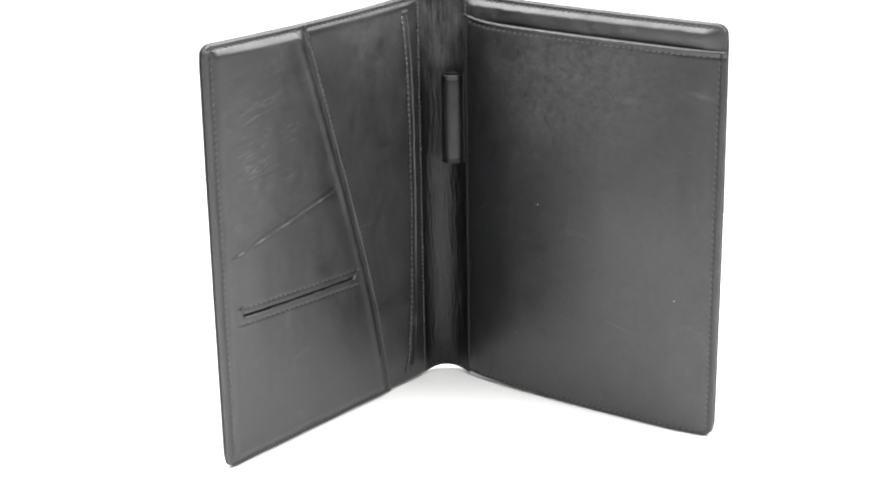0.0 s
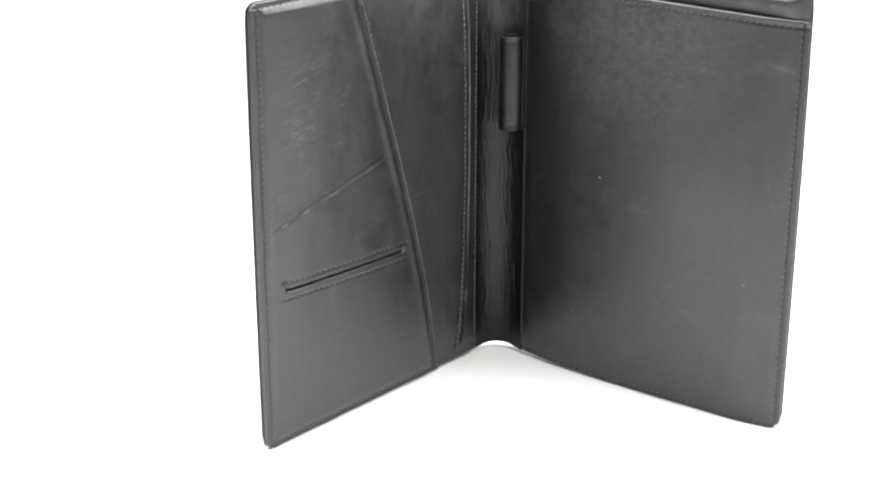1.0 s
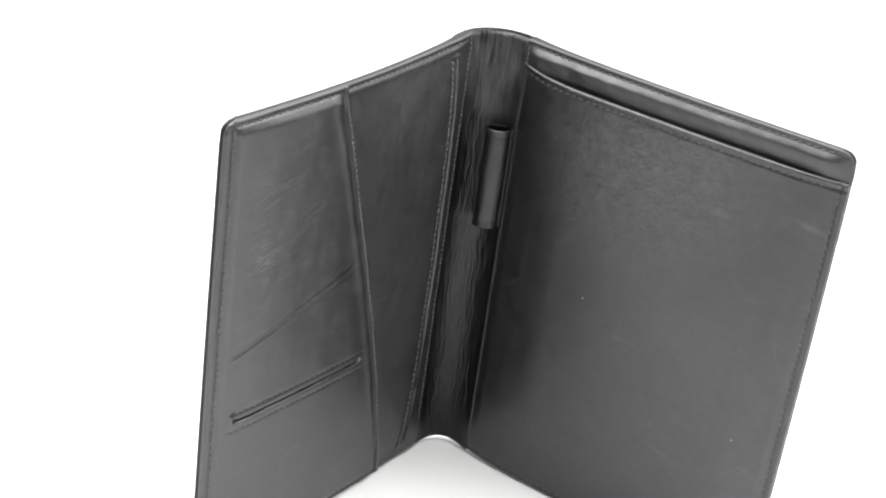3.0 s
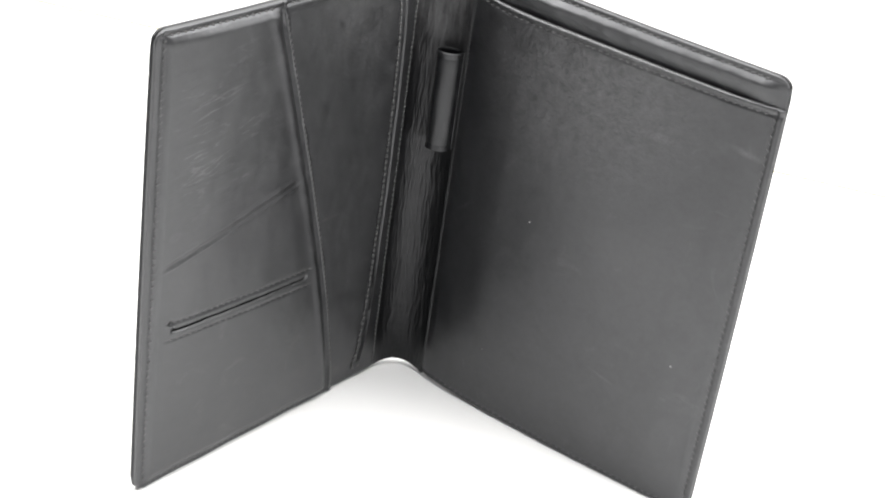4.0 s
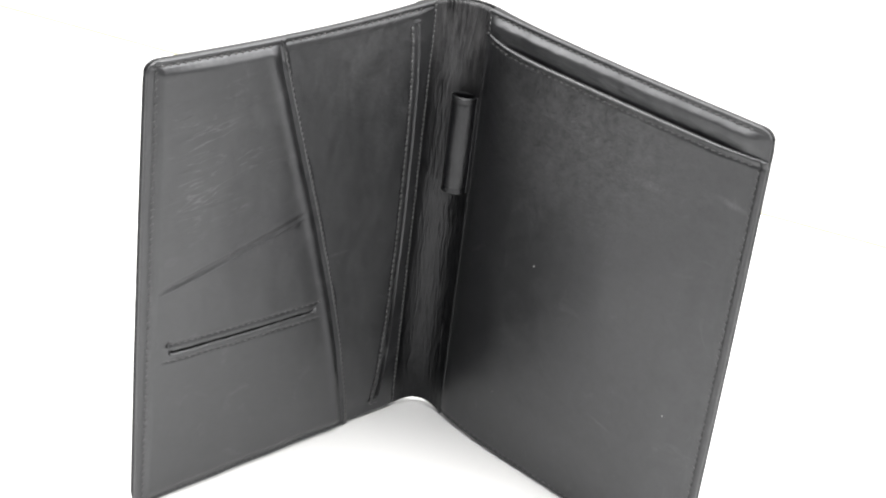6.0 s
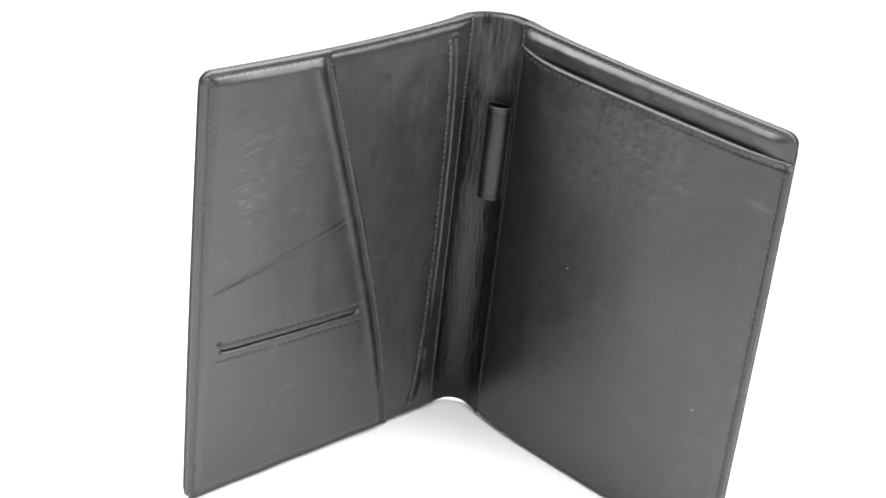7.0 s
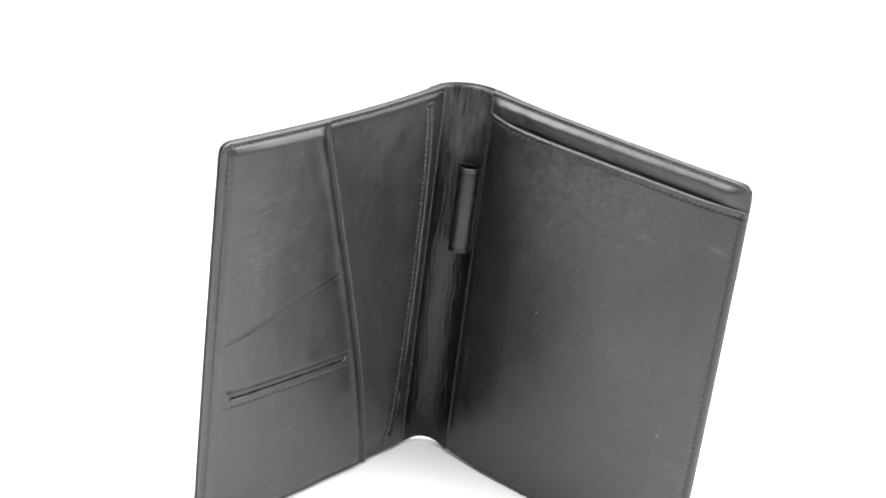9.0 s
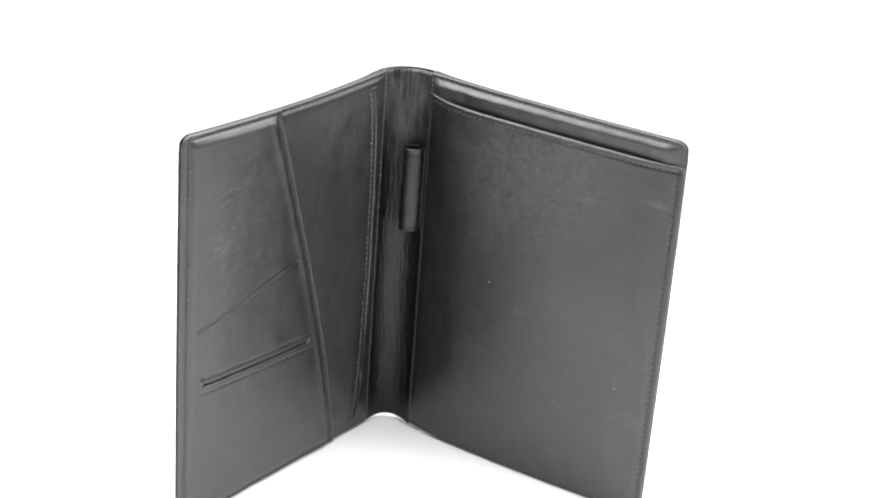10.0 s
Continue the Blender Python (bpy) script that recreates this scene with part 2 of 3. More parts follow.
def leaf(name, side, us, zs, front, back, lo, hi, material, warp=None, edge=0.0014, low_edge=True):
    """A closed sheet of leather between two relief functions of (u, z), with rounded rims."""
    a = (us - us[0]) / (us[-1] - us[0])
    z = np.repeat(zs[:, None], len(us), 1)
    u_lo, u_hi = lo(z), hi(z)
    u = u_lo + (u_hi - u_lo) * a[None, :]
    z_flat = z
    if warp:
        u, z = warp(u, z)
        if low_edge:
            u_lo, u_hi = lo(z), hi(z)
            u = u_lo + (u_hi - u_lo) * a[None, :]
    d = np.minimum(u_hi - u, np.minimum(z_flat - zs[0], zs[-1] - z_flat))
    if low_edge:
        d = np.minimum(d, u - u_lo)
    r = np.clip(1 - np.maximum(d, 0) / edge, 0, 1)
    drop = edge * (1 - np.sqrt(1 - r * r)) * 0.8
    f = side.place(u, z, front(u, z) - drop).reshape(-1, 3)
    g = side.place(u, z, np.minimum(back(u, z), front(u, z) - drop - 0.0003)).reshape(-1, 3)
    nz, nu = z.shape
    n = nz * nu
    faces = []
    for j in range(nz - 1):
        for i in range(nu - 1):
            k = j * nu + i
            faces.append((k, k + 1, k + nu + 1, k + nu))
            faces.append((n + k, n + k + nu, n + k + nu + 1, n + k + 1))
    border = [i for i in range(nu)] + [j * nu + nu - 1 for j in range(1, nz)] + [(nz - 1) * nu + i for i in range(nu - 2, -1, -1)] + [j * nu for j in range(nz - 2, 0, -1)]
    for p, q in zip(border, border[1:] + border[:1]):
        faces.append((p, n + p, n + q, q))
    return mesh_from(name, np.concatenate([f, g]).tolist(), faces, material, angle=50)


def stitches(name, side, pts, surface, pitch=0.0050, length=0.0036, width=0.0011, slant=0.25, sink=-0.0001):
    """A row of thread stitches along a line of (u, z) points lying on a relief function."""
    rng = random.Random(len(pts) * 7 + int(pts[0][0] * 1e5) + int(pts[0][1] * 1e5))
    pts = np.array(pts, float)
    seg = np.linalg.norm(np.diff(pts, axis=0), axis=1)
    s = np.concatenate([[0], np.cumsum(seg)])
    verts, faces = [], []
    ring = 6
    for k in range(int(s[-1] / pitch)):
        c = (k + 0.5) * pitch + rng.uniform(-0.0002, 0.0002)
        ln = length * rng.uniform(0.88, 1.1)
        tilt = slant + rng.uniform(-0.12, 0.12)
        p0 = np.array([np.interp(c, s, pts[:, 0]), np.interp(c, s, pts[:, 1])])
        p1 = np.array([np.interp(c + 1e-4, s, pts[:, 0]), np.interp(c + 1e-4, s, pts[:, 1])])
        d = p1 - p0
        if np.linalg.norm(d) < 1e-9:
            continue
        d /= np.linalg.norm(d)
        e = np.array((-d[1], d[0]))
        d, e = d * math.cos(tilt) + e * math.sin(tilt), e * math.cos(tilt) - d * math.sin(tilt)
        base = len(verts)
        for q, fat, up in ((-0.5, 0.15, -0.0004), (-0.3, 0.9, 0.0001), (0.0, 1.0, 0.0002), (0.3, 0.9, 0.0001), (0.5, 0.15, -0.0004)):
            for i in range(ring):
                an = 2 * math.pi * i / ring
                uu, zz = p0 + d * q * ln + e * math.cos(an) * width * 0.5 * fat
                ww = float(surface(np.array(uu), np.array(zz))) + up - sink + math.sin(an) * width * 0.5 * fat
                verts.append(side.place(np.array(uu), np.array(zz), np.array(ww)).tolist())
        for r in range(4):
            for i in range(ring):
                a_, b_ = base + r * ring + i, base + r * ring + (i + 1) % ring
                faces.append((a_, b_, b_ + ring, a_ + ring))
        faces.append(tuple(base + i for i in range(ring)))
        faces.append(tuple(base + 4 * ring + i for i in range(ring)))
    return mesh_from(name, verts, faces, THREAD, angle=80)


portfolio = new("leather_portfolio")
tagged(portfolio, "black leather document portfolio standing open upright on a white board", "portfolio")


def zero(z):
    return np.zeros_like(z)


def groove(d, half, depth):
    return depth * np.exp(-((d / half) ** 2))


# covers: the stiff outer boards with turned edges
for nm, sd, lab in (("cover", LEFT, "stiff front cover board, turned edges"), ("cover", RIGHT, "stiff back cover board, turned edges")):
    part(nm, leaf(nm, sd, spaced(0, sd.len, 0.006), spaced(0, H, 0.008),
                  lambda u, z, sd=sd: sd.rim(u, z) - 0.0017, lambda u, z, sd=sd: sd.ext(u, z),
                  zero, sd.end, LEATHER_EDGE, edge=0.0009, low_edge=False), portfolio, lab)


# ---- left leaf: lining with the upright slit, then the slanted pocket ----
def slit_u(z):
    return 0.0130 + 0.0060 * ((z - 0.165) / 0.15) ** 2


SLIT_LOW, SLIT_TOP = 0.0125, 0.308


def lining_left(u, z):
    d_edge = np.minimum(np.minimum(z, H - z), LEFT.len - u)
    w = LEFT.rim(u, z) + 0.0022 * sm(0.002, 0.03, d_edge) * sm(0.004, 0.022, u)
    inside = sm(SLIT_LOW - 0.0008, SLIT_LOW + 0.0008, z) * sm(SLIT_TOP + 0.0008, SLIT_TOP - 0.0008, z)
    d = u - slit_u(z)
    wide = 0.0007 * sm(0.10, 0.02, z)
    w = w - (0.0010 + 0.0020 * sm(0.14, 0.05, z)) * inside * sm(0.0019 + wide, 0.0009 + wide, np.abs(d))
    # the lip beside the slit stands up over the low strip along the seam
    w = w + 0.0003 * inside * np.exp(-(((d + 0.0022) / 0.0005) ** 2))
    w = w + 0.0015 * sm(-0.0040, -0.0026, d) * sm(0.045, 0.004, d) * sm(SLIT_LOW - 0.004, 0.06, z) * sm(SLIT_TOP + 0.006, 0.265, z)
    w = w + 0.0009 * np.exp(-(((z - SLIT_TOP - 0.0016) / 0.0014) ** 2)) * np.exp(-((d / 0.0042) ** 4))
    w = w + 0.0003 * inside * np.exp(-(((d - 0.0030) / 0.0014) ** 2))
    w = w - groove(z - (H - 0.0037), 0.0010, 0.0006) + 0.0008 * np.exp(-(((H - z - 0.0066) / 0.0022) ** 2)) * sm(0.004, 0.016, u) - groove(u - 0.0012, 0.0012, 0.0006)
    w = w - groove(d - 0.0058, 0.0009, 0.0004) * inside
    return w + 0.00035 * noise_at(u, z, 45, 30, 3.1) + 0.00018 * noise_at(u, z, 150, 90, 8.4)


def slit_warp(u, z):
    hat = sm(0.0, 0.010, u) * sm(0.05, 0.022, u)
    return u + (slit_u(z) - 0.0145) * hat, z


lining_l = part("lining", leaf("lining", LEFT, spaced(0, LEFT.len - 0.0006, 0.0022, [(0.008, 0.0235)], 0.0005),
                    spaced(0.0004, H - 0.0004, 0.0022, [(0.009, 0.016), (0.304, 0.318)], 0.0005),
                    lining_left, lambda u, z: LEFT.rim(u, z) - 0.0016, zero, lambda z: LEFT.end(z, 0.0006), LEATHER_LINING, slit_warp, low_edge=False),
     portfolio, "smooth black leather lining with an upright slit pocket")


MOUTH = np.polyfit((0.0, 0.1, 0.27, 0.5, 0.68, 0.83, 0.96, 1.0), (0.0462, 0.0512, 0.0612, 0.0832, 0.1006, 0.1162, 0.1300, 0.1335), 4)


def diag_u(z):
    return np.polyval(MOUTH, np.clip(z / H, 0, 1))


SLOT_A, SLOT_B = (0.2075, 0.1172), (0.0922, 0.1132)
SLOT_TILT = (SLOT_A[1] - SLOT_B[1]) / (SLOT_A[0] - SLOT_B[0])
CREASE_A, CREASE_B = (0.2205, 0.1645), (0.1060, 0.1925)
CREASE_TILT = (CREASE_A[1] - CREASE_B[1]) / (CREASE_A[0] - CREASE_B[0])


def slot_z(u):
    return SLOT_B[1] + SLOT_TILT * (u - SLOT_B[0])


def crease_z(u):
    return CREASE_B[1] + CREASE_TILT * (u - CREASE_B[0])


def pillow(d):
    return 0.72 * sm(0.0042, 0.0115, d) + 0.28 * sm(0.006, 0.045, d)


rng = random.Random(11)
# slack wrinkles: centre, half length, bend, height, lean
WRINKLES = [(0.182, 0.2775, 0.034, 1.2, 0.00030, 0.16), (0.187, 0.2710, 0.025, -1.0, 0.00026, 0.17), (0.183, 0.2180, 0.036, 1.5, 0.00022, 0.07)]
for k in range(38):
    cz = rng.uniform(0.188, 0.292)
    WRINKLES.append((rng.uniform(0.140, 0.216), cz, rng.uniform(0.003, 0.010), rng.uniform(-6, 6), rng.uniform(0.00010, 0.00026) * (0.6 + 0.7 * (cz - 0.188) / 0.1), rng.uniform(0.14, 0.46)))


def pocket_left(u, z):
    d_diag = u - diag_u(z)
    stuffed = pillow(np.minimum(z, H - z) + 0.0013) * pillow(LEFT.len - u)
    # the mouth: a flat stitched margin, then the leather swells up
    w = LEFT.rim(u, z) + 0.0014 + 0.0040 * stuffed * (0.10 + 0.82 * sm(0.0030, 0.0125, d_diag) + 0.08 * sm(0.008, 0.036, d_diag))
    away = sm(0.0, 0.012, np.minimum(z, H - z))
    w = w + 0.0005 * np.exp(-(((d_diag - 0.0130) / 0.0034) ** 2)) * away - 0.0009 * np.exp(-(((d_diag - 0.0054) / 0.0018) ** 2)) * away
    # card slot
    along = sm(SLOT_B[0] - 0.0006, SLOT_B[0] + 0.0012, u) * sm(SLOT_A[0] + 0.0006, SLOT_A[0] - 0.0012, u)
    ds = z - slot_z(u)
    for eu, ez in ((SLOT_A[0] + 0.0008, 0.0008), (SLOT_A[0] + 0.0022, 0.0062), (SLOT_B[0] - 0.0002, 0.0010)):
        w = w - 0.0011 * np.exp(-((((u - eu) / 0.0016) ** 2 + ((ds - ez) / 0.0021) ** 2) ** 2))
    half = np.maximum(0.0004, 0.0007 + 0.0003 * sm(0.16, 0.205, u) + 0.0006 * noise_at(u, z * 0, 110, 1, 2.2))
    w = w - 0.0020 * along * sm(half + 0.0008, half - 0.0004, np.abs(ds))
    w = w + 0.0004 * along * np.exp(-(((ds - 0.0036) / 0.0016) ** 2)) + 0.0002 * along * np.exp(-(((ds + 0.0032) / 0.0014) ** 2))
    w = w - groove(np.abs(ds) - 0.0063, 0.0010, 0.0005) * sm(0.084, 0.09, u) * sm(0.216, 0.211, u)
    # pressed line of the pocket behind
    on = sm(CREASE_B[0] - 0.004, CREASE_B[0] + 0.012, u) * sm(CREASE_A[0] + 0.003, CREASE_A[0] - 0.012, u)
    dc = z - crease_z(u)
    dc = dc + 0.0007 * noise_at(u, z * 0, 60, 1, 7.3)
    ridge = 0.00030 * np.exp(-(((dc - 0.0034) / 0.0020) ** 2)) - 0.00050 * np.exp(-(((dc + 0.0002) / 0.0013) ** 2)) + 0.00055 * np.exp(-(((dc + 0.0026) / 0.0010) ** 2))
    w = w + on * (0.8 + 0.5 * noise_at(u, z, 130, 60, 1.7)) * ridge
    # stitched rims
    w = w - groove(LEFT.len - u - 0.0062, 0.0012, 0.0007) - groove(z - (H - 0.0037), 0.0010, 0.0006) - groove(z - 0.0034, 0.0010, 0.0005)
    w = w + 0.00005 * np.cos(2 * np.pi * u / 0.005) * np.exp(-(((H - z - 0.0056) / 0.0016) ** 2))
    # slack wrinkles in the upper part
    for cu, cz, half_, bend_, tall, lean in WRINKLES:
        near = (np.abs(u - cu) < 0.05) & (np.abs(z - cz) < 0.03)
        if not np.any(near):
            continue
        p = (u - cu) * math.cos(lean) - (z - cz) * math.sin(lean)
        q = (u - cu) * math.sin(lean) + (z - cz) * math.cos(lean) - bend_ * p * p + 0.0003 * np.sin(p * 330 + cu * 900) + 0.00014 * np.sin(p * 930 + cz * 700)
        w = w + 0.4 * tall * np.exp(-((q / np.where(q > 0, 0.00045, 0.0016)) ** 2)) * np.exp(-((p / half_) ** 4)) * (0.8 + 0.2 * np.sin(p * 310 + cz * 2000))
    slack = sm(0.17, 0.21, z) * sm(0.318, 0.28, z) * sm(0.12, 0.15, u) * sm(0.228, 0.205, u)
    w = w + slack * 0.00022 * noise_at(u, z + 0.25 * u, 26, 120, 5.5)
    return w + 0.00040 * noise_at(u, z, 38, 26, 6.3) + 0.00010 * noise_at(u, z, 120, 100, 9.4)


def pocket_warp(u, z):
    a = SLOT_TILT * (u - 0.151) * np.exp(-(((z - 0.1152) / 0.022) ** 2))
    b = CREASE_TILT * (u - 0.163) * np.exp(-(((z - 0.1785) / 0.022) ** 2))
    return u, z + a + b


pocket_l = part("slanted_pocket", leaf("slanted_pocket", LEFT, spaced(0.08, LEFT.len - 0.0002, 0.0008, [(0.08, 0.096), (0.2195, 0.2255)], 0.0005),
                            spaced(0.0002, H - 0.0002, 0.0014, [(0.108, 0.1225), (0.186, 0.295), (0.1725, 0.1845), (H - 0.008, H - 0.003)], 0.0004),
                            pocket_left, lambda u, z: pocket_left(u, z) - 0.0016, diag_u, lambda z: LEFT.end(z, 0.0002), LEATHER, pocket_warp),
     portfolio, "slanted black leather pocket with a stitched card slot")


def hem_left(u, z):
    """The turned edge lies flat, a little higher towards the pocket."""
    return pocket_left(u, z) + 0.0004 + 0.0006 * sm(0.0, 0.0030, u - diag_u(z)) + 0.0002 * noise_at(u, z, 60, 90, 3.7)


part("hem", leaf("hem", LEFT, spaced(0, 0.0036, 0.0004, fine_step=0.0003), spaced(0.0006, H - 0.0004, 0.0022, fine_step=0.0006),
                 hem_left, lambda u, z: pocket_left(u, z) - 0.0004,
                 lambda z: diag_u(z) - 0.0005, lambda z: diag_u(z) + 0.0034 + 0.0003 * noise_at(z, z * 0, 40, 1, 6.6), LEATHER, edge=0.0009), pocket_l, "stitched turned edge along the slanted pocket mouth")


def slot_lining():
    """The dark cloth behind the card slot, with a slightly ragged face."""
    us = np.linspace(SLOT_B[0] - 0.0012, SLOT_A[0] + 0.0012, 90)
    verts, faces = [], []
    for i, u in enumerate(us):
        zc = slot_z(u)
        base = float(pocket_left(np.array(u), np.array(zc + 0.0045))) - 0.0013 + 0.0004 * noise.noise(Vector((u * 160, 0.3, 1.1)))
        for dz, dw in ((-0.0024, 0.0), (0.0024, 0.0), (0.0024, -0.0009), (-0.0024, -0.0009)):
            verts.append(LEFT.place(np.array(u), np.array(zc + dz), np.array(base + dw)).tolist())
        if i:
            a, b = 4 * (i - 1), 4 * i
            faces += [(a + k, a + (k + 1) % 4, b + (k + 1) % 4, b + k) for k in range(4)]
    e = 4 * (len(us) - 1)
    faces += [(0, 1, 2, 3), (e, e + 1, e + 2, e + 3)]
    return mesh_from("slot_lining", verts, faces, CLOTH)


part("slot_lining", slot_lining(), pocket_l, "dark cloth inside the card slot")


def line(a, b, n=24):
    return [(a[0] + (b[0] - a[0]) * i / n, a[1] + (b[1] - a[1]) * i / n) for i in range(n + 1)]


zz = np.linspace(0.006, H - 0.005, 60)
part("stitching", stitches("stitching", LEFT, [(LEFT.len - 0.0062, z) for z in zz], pocket_left, slant=0.7, width=0.0008, sink=0.0001), pocket_l)
part("stitching", stitches("stitching", LEFT, line((LEFT.len - 0.008, H - 0.0037), (diag_u(np.array(H)) + 0.004, H - 0.0037)), pocket_left), pocket_l)
part("stitching", stitches("stitching", LEFT, [(float(diag_u(np.array(z))) + 0.0020, z) for z in np.linspace(0.008, H - 0.008, 60)], hem_left, pitch=0.0044, slant=0.6, width=0.0012, sink=0.00035), pocket_l)
part("stitching", stitches("stitching", LEFT, line((0.0850, slot_z(0.0850) + 0.0063), (0.2110, slot_z(0.2110) + 0.0063)), pocket_left, width=0.0010, sink=0.0002), pocket_l)
part("stitching", stitches("stitching", LEFT, line((0.0868, slot_z(0.0868) - 0.0063), (0.2128, slot_z(0.2128) - 0.0063)), pocket_left, width=0.0010, sink=0.0002), pocket_l)
part("stitching", stitches("stitching", LEFT, line((LEFT.len - 0.010, 0.0034), (0.052, 0.0034)), pocket_left, width=0.0009, sink=0.0002), pocket_l)
part("stitching", stitches("stitching", LEFT, [(float(slit_u(z)) + 0.0058, z) for z in np.linspace(SLIT_LOW - 0.003, SLIT_TOP + 0.003, 60)], lining_left, pitch=0.0046, width=0.0016, sink=-0.0005), lining_l)
part("stitching", stitches("stitching", LEFT, line((0.026, SLIT_LOW - 0.004), (0.0155, SLIT_LOW - 0.004)), lining_left), lining_l)
part("stitching", stitches("stitching", LEFT, line((0.013, H - 0.0037), (0.129, H - 0.0037)), lining_left), lining_l)
part("stitching", stitches("stitching", LEFT, [(0.0012, z) for z in np.linspace(0.002, H - 0.002, 60)], lining_left, pitch=0.0036, length=0.0028, width=0.0014, sink=-0.0003), lining_l)


# ---- right leaf: top strip and the large pad pocket ----
LIP = 0.3016


def lip_z(u):
    """The pocket mouth climbs a little where it is sewn into the spine seam."""
    return LIP + 0.0032 * np.exp(-np.maximum(u, 0) / 0.014)



def strip_right(u, z):
    top = H - z
    rumple = 0.0034 + 0.0006 * noise_at(u, z, 34, 12, 1.9) + 0.0005 * noise_at(u, z, 130, 60, 2.9)
    w = RIGHT.rim(u, z) + (1.10 - 0.3 * u / RIGHT.len) * rumple * sm(0.0030, 0.0088, top) * (1 - 0.65 * sm(0.0110, 0.0205, top)) * sm(0.0, 0.012, u) * sm(RIGHT.len - 0.004, RIGHT.len - 0.016, u)
    w = w - groove(top - 0.0035, 0.0010, 0.0005) + 0.00010 * np.cos(2 * np.pi * u / 0.005) * np.exp(-(((top - 0.0056) / 0.0016) ** 2))
    return w + 0.0003 * noise_at(u, z, 40, 60, 4.4)


lining_r = part("lining", leaf("lining", RIGHT, spaced(0, RIGHT.len - 0.0006, 0.0022), spaced(0.27, H - 0.0004, 0.0018, [(H - 0.008, H)], 0.0006),
                    strip_right, lambda u, z: RIGHT.rim(u, z) - 0.0022, zero, lambda z: RIGHT.end(z, 0.0006), LEATHER_STRIP, low_edge=False), portfolio,
     "glossy rolled leather strip above the pad pocket")


def pad_right(u, z):
    b = (0.4 * sm(0.0, 0.05, u) + 0.6 * sm(0.0, 0.14, u)) * (0.30 * sm(RIGHT.len - 0.0035, RIGHT.len - 0.0105, u) + 0.70 * sm(RIGHT.len - 0.006, RIGHT.len - 0.036, u))
    v = (0.42 + 0.58 * sm(0.0, 0.06, z)) * (1.0 - 0.6 * sm(0.15, LIP, z))
    w = RIGHT.rim(u, z) + 0.0012 * sm(0.0, 0.009, u) + 0.0092 * b * v
    # drawn back into the seam
    w = w + 0.0024 * (0.35 + 0.65 * sm(0.10, 0.28, z)) * (sm(0.001, 0.026, u) - sm(0.03, 0.12, u))
    below = lip_z(u) - z
    w = w - groove(RIGHT.len - u - 0.0047, 0.0011, 0.0007) - groove(u - 0.0014, 0.0014, 0.0003) - groove(below - 0.0048, 0.0010, 0.0005) - groove(z - 0.0034, 0.0010, 0.0005)
    w = w + 0.0008 * np.exp(-(((below - 0.0014) / 0.0016) ** 2))
    return w + 0.00018 * noise_at(u, z, 26, 22, 2.6) + 0.00005 * noise_at(u, z, 110, 95, 5.8)


def lip_warp(u, z):
    return u, z + (lip_z(u) - LIP) * sm(0.20, LIP, z)


pocket_r = part("pad_pocket", leaf("pad_pocket", RIGHT, spaced(0, RIGHT.len - 0.0002, 0.0011, [(RIGHT.len - 0.009, RIGHT.len - 0.004)], 0.0006),
                        spaced(0.0002, LIP, 0.0011, [(LIP - 0.008, LIP)], 0.0006),
                        pad_right, lambda u, z: pad_right(u, z) - 0.0024, zero, lambda z: RIGHT.end(z, 0.0002), LEATHER_PAD, lip_warp, low_edge=False), portfolio,
     "large smooth black leather pad pocket with stitched mouth")
part("stitching", stitches("stitching", RIGHT, [(RIGHT.len - 0.0047, z) for z in np.linspace(0.006, LIP - 0.004, 60)], pad_right, slant=0.7, width=0.0009, sink=0.0001), pocket_r)
part("stitching", stitches("stitching", RIGHT, [(u, float(lip_z(u)) - 0.0048) for u in np.linspace(0.004, RIGHT.len - 0.008, 60)], pad_right, width=0.0010, sink=0.0), pocket_r)
part("stitching", stitches("stitching", RIGHT, line((0.012, 0.0034), (RIGHT.len - 0.010, 0.0034)), pad_right, width=0.0009, sink=0.0002), pocket_r)
part("stitching", stitches("stitching", RIGHT, line((0.004, H - 0.0035), (RIGHT.len - 0.010, H - 0.0035)), strip_right), lining_r)
part("stitching", stitches("stitching", RIGHT, [(0.0014, z) for z in np.linspace(0.003, LIP - 0.001, 60)], pad_right, pitch=0.0034, length=0.0026, width=0.0008, sink=0.00042), pocket_r)
part("stitching", stitches("stitching", RIGHT, [(0.0014, z) for z in np.linspace(LIP + 0.001, H - 0.003, 10)], strip_right, pitch=0.0034, length=0.0026, width=0.0012), lining_r)


# ---- spine ----
def bezier(p, n):
    t = np.linspace(0, 1, n)[:, None]
    p = [np.array(q, float) for q in p]
    return (1 - t) ** 3 * p[0] + 3 * (1 - t) ** 2 * t * p[1] + 3 * (1 - t) * t * t * p[2] + t**3 * p[3]


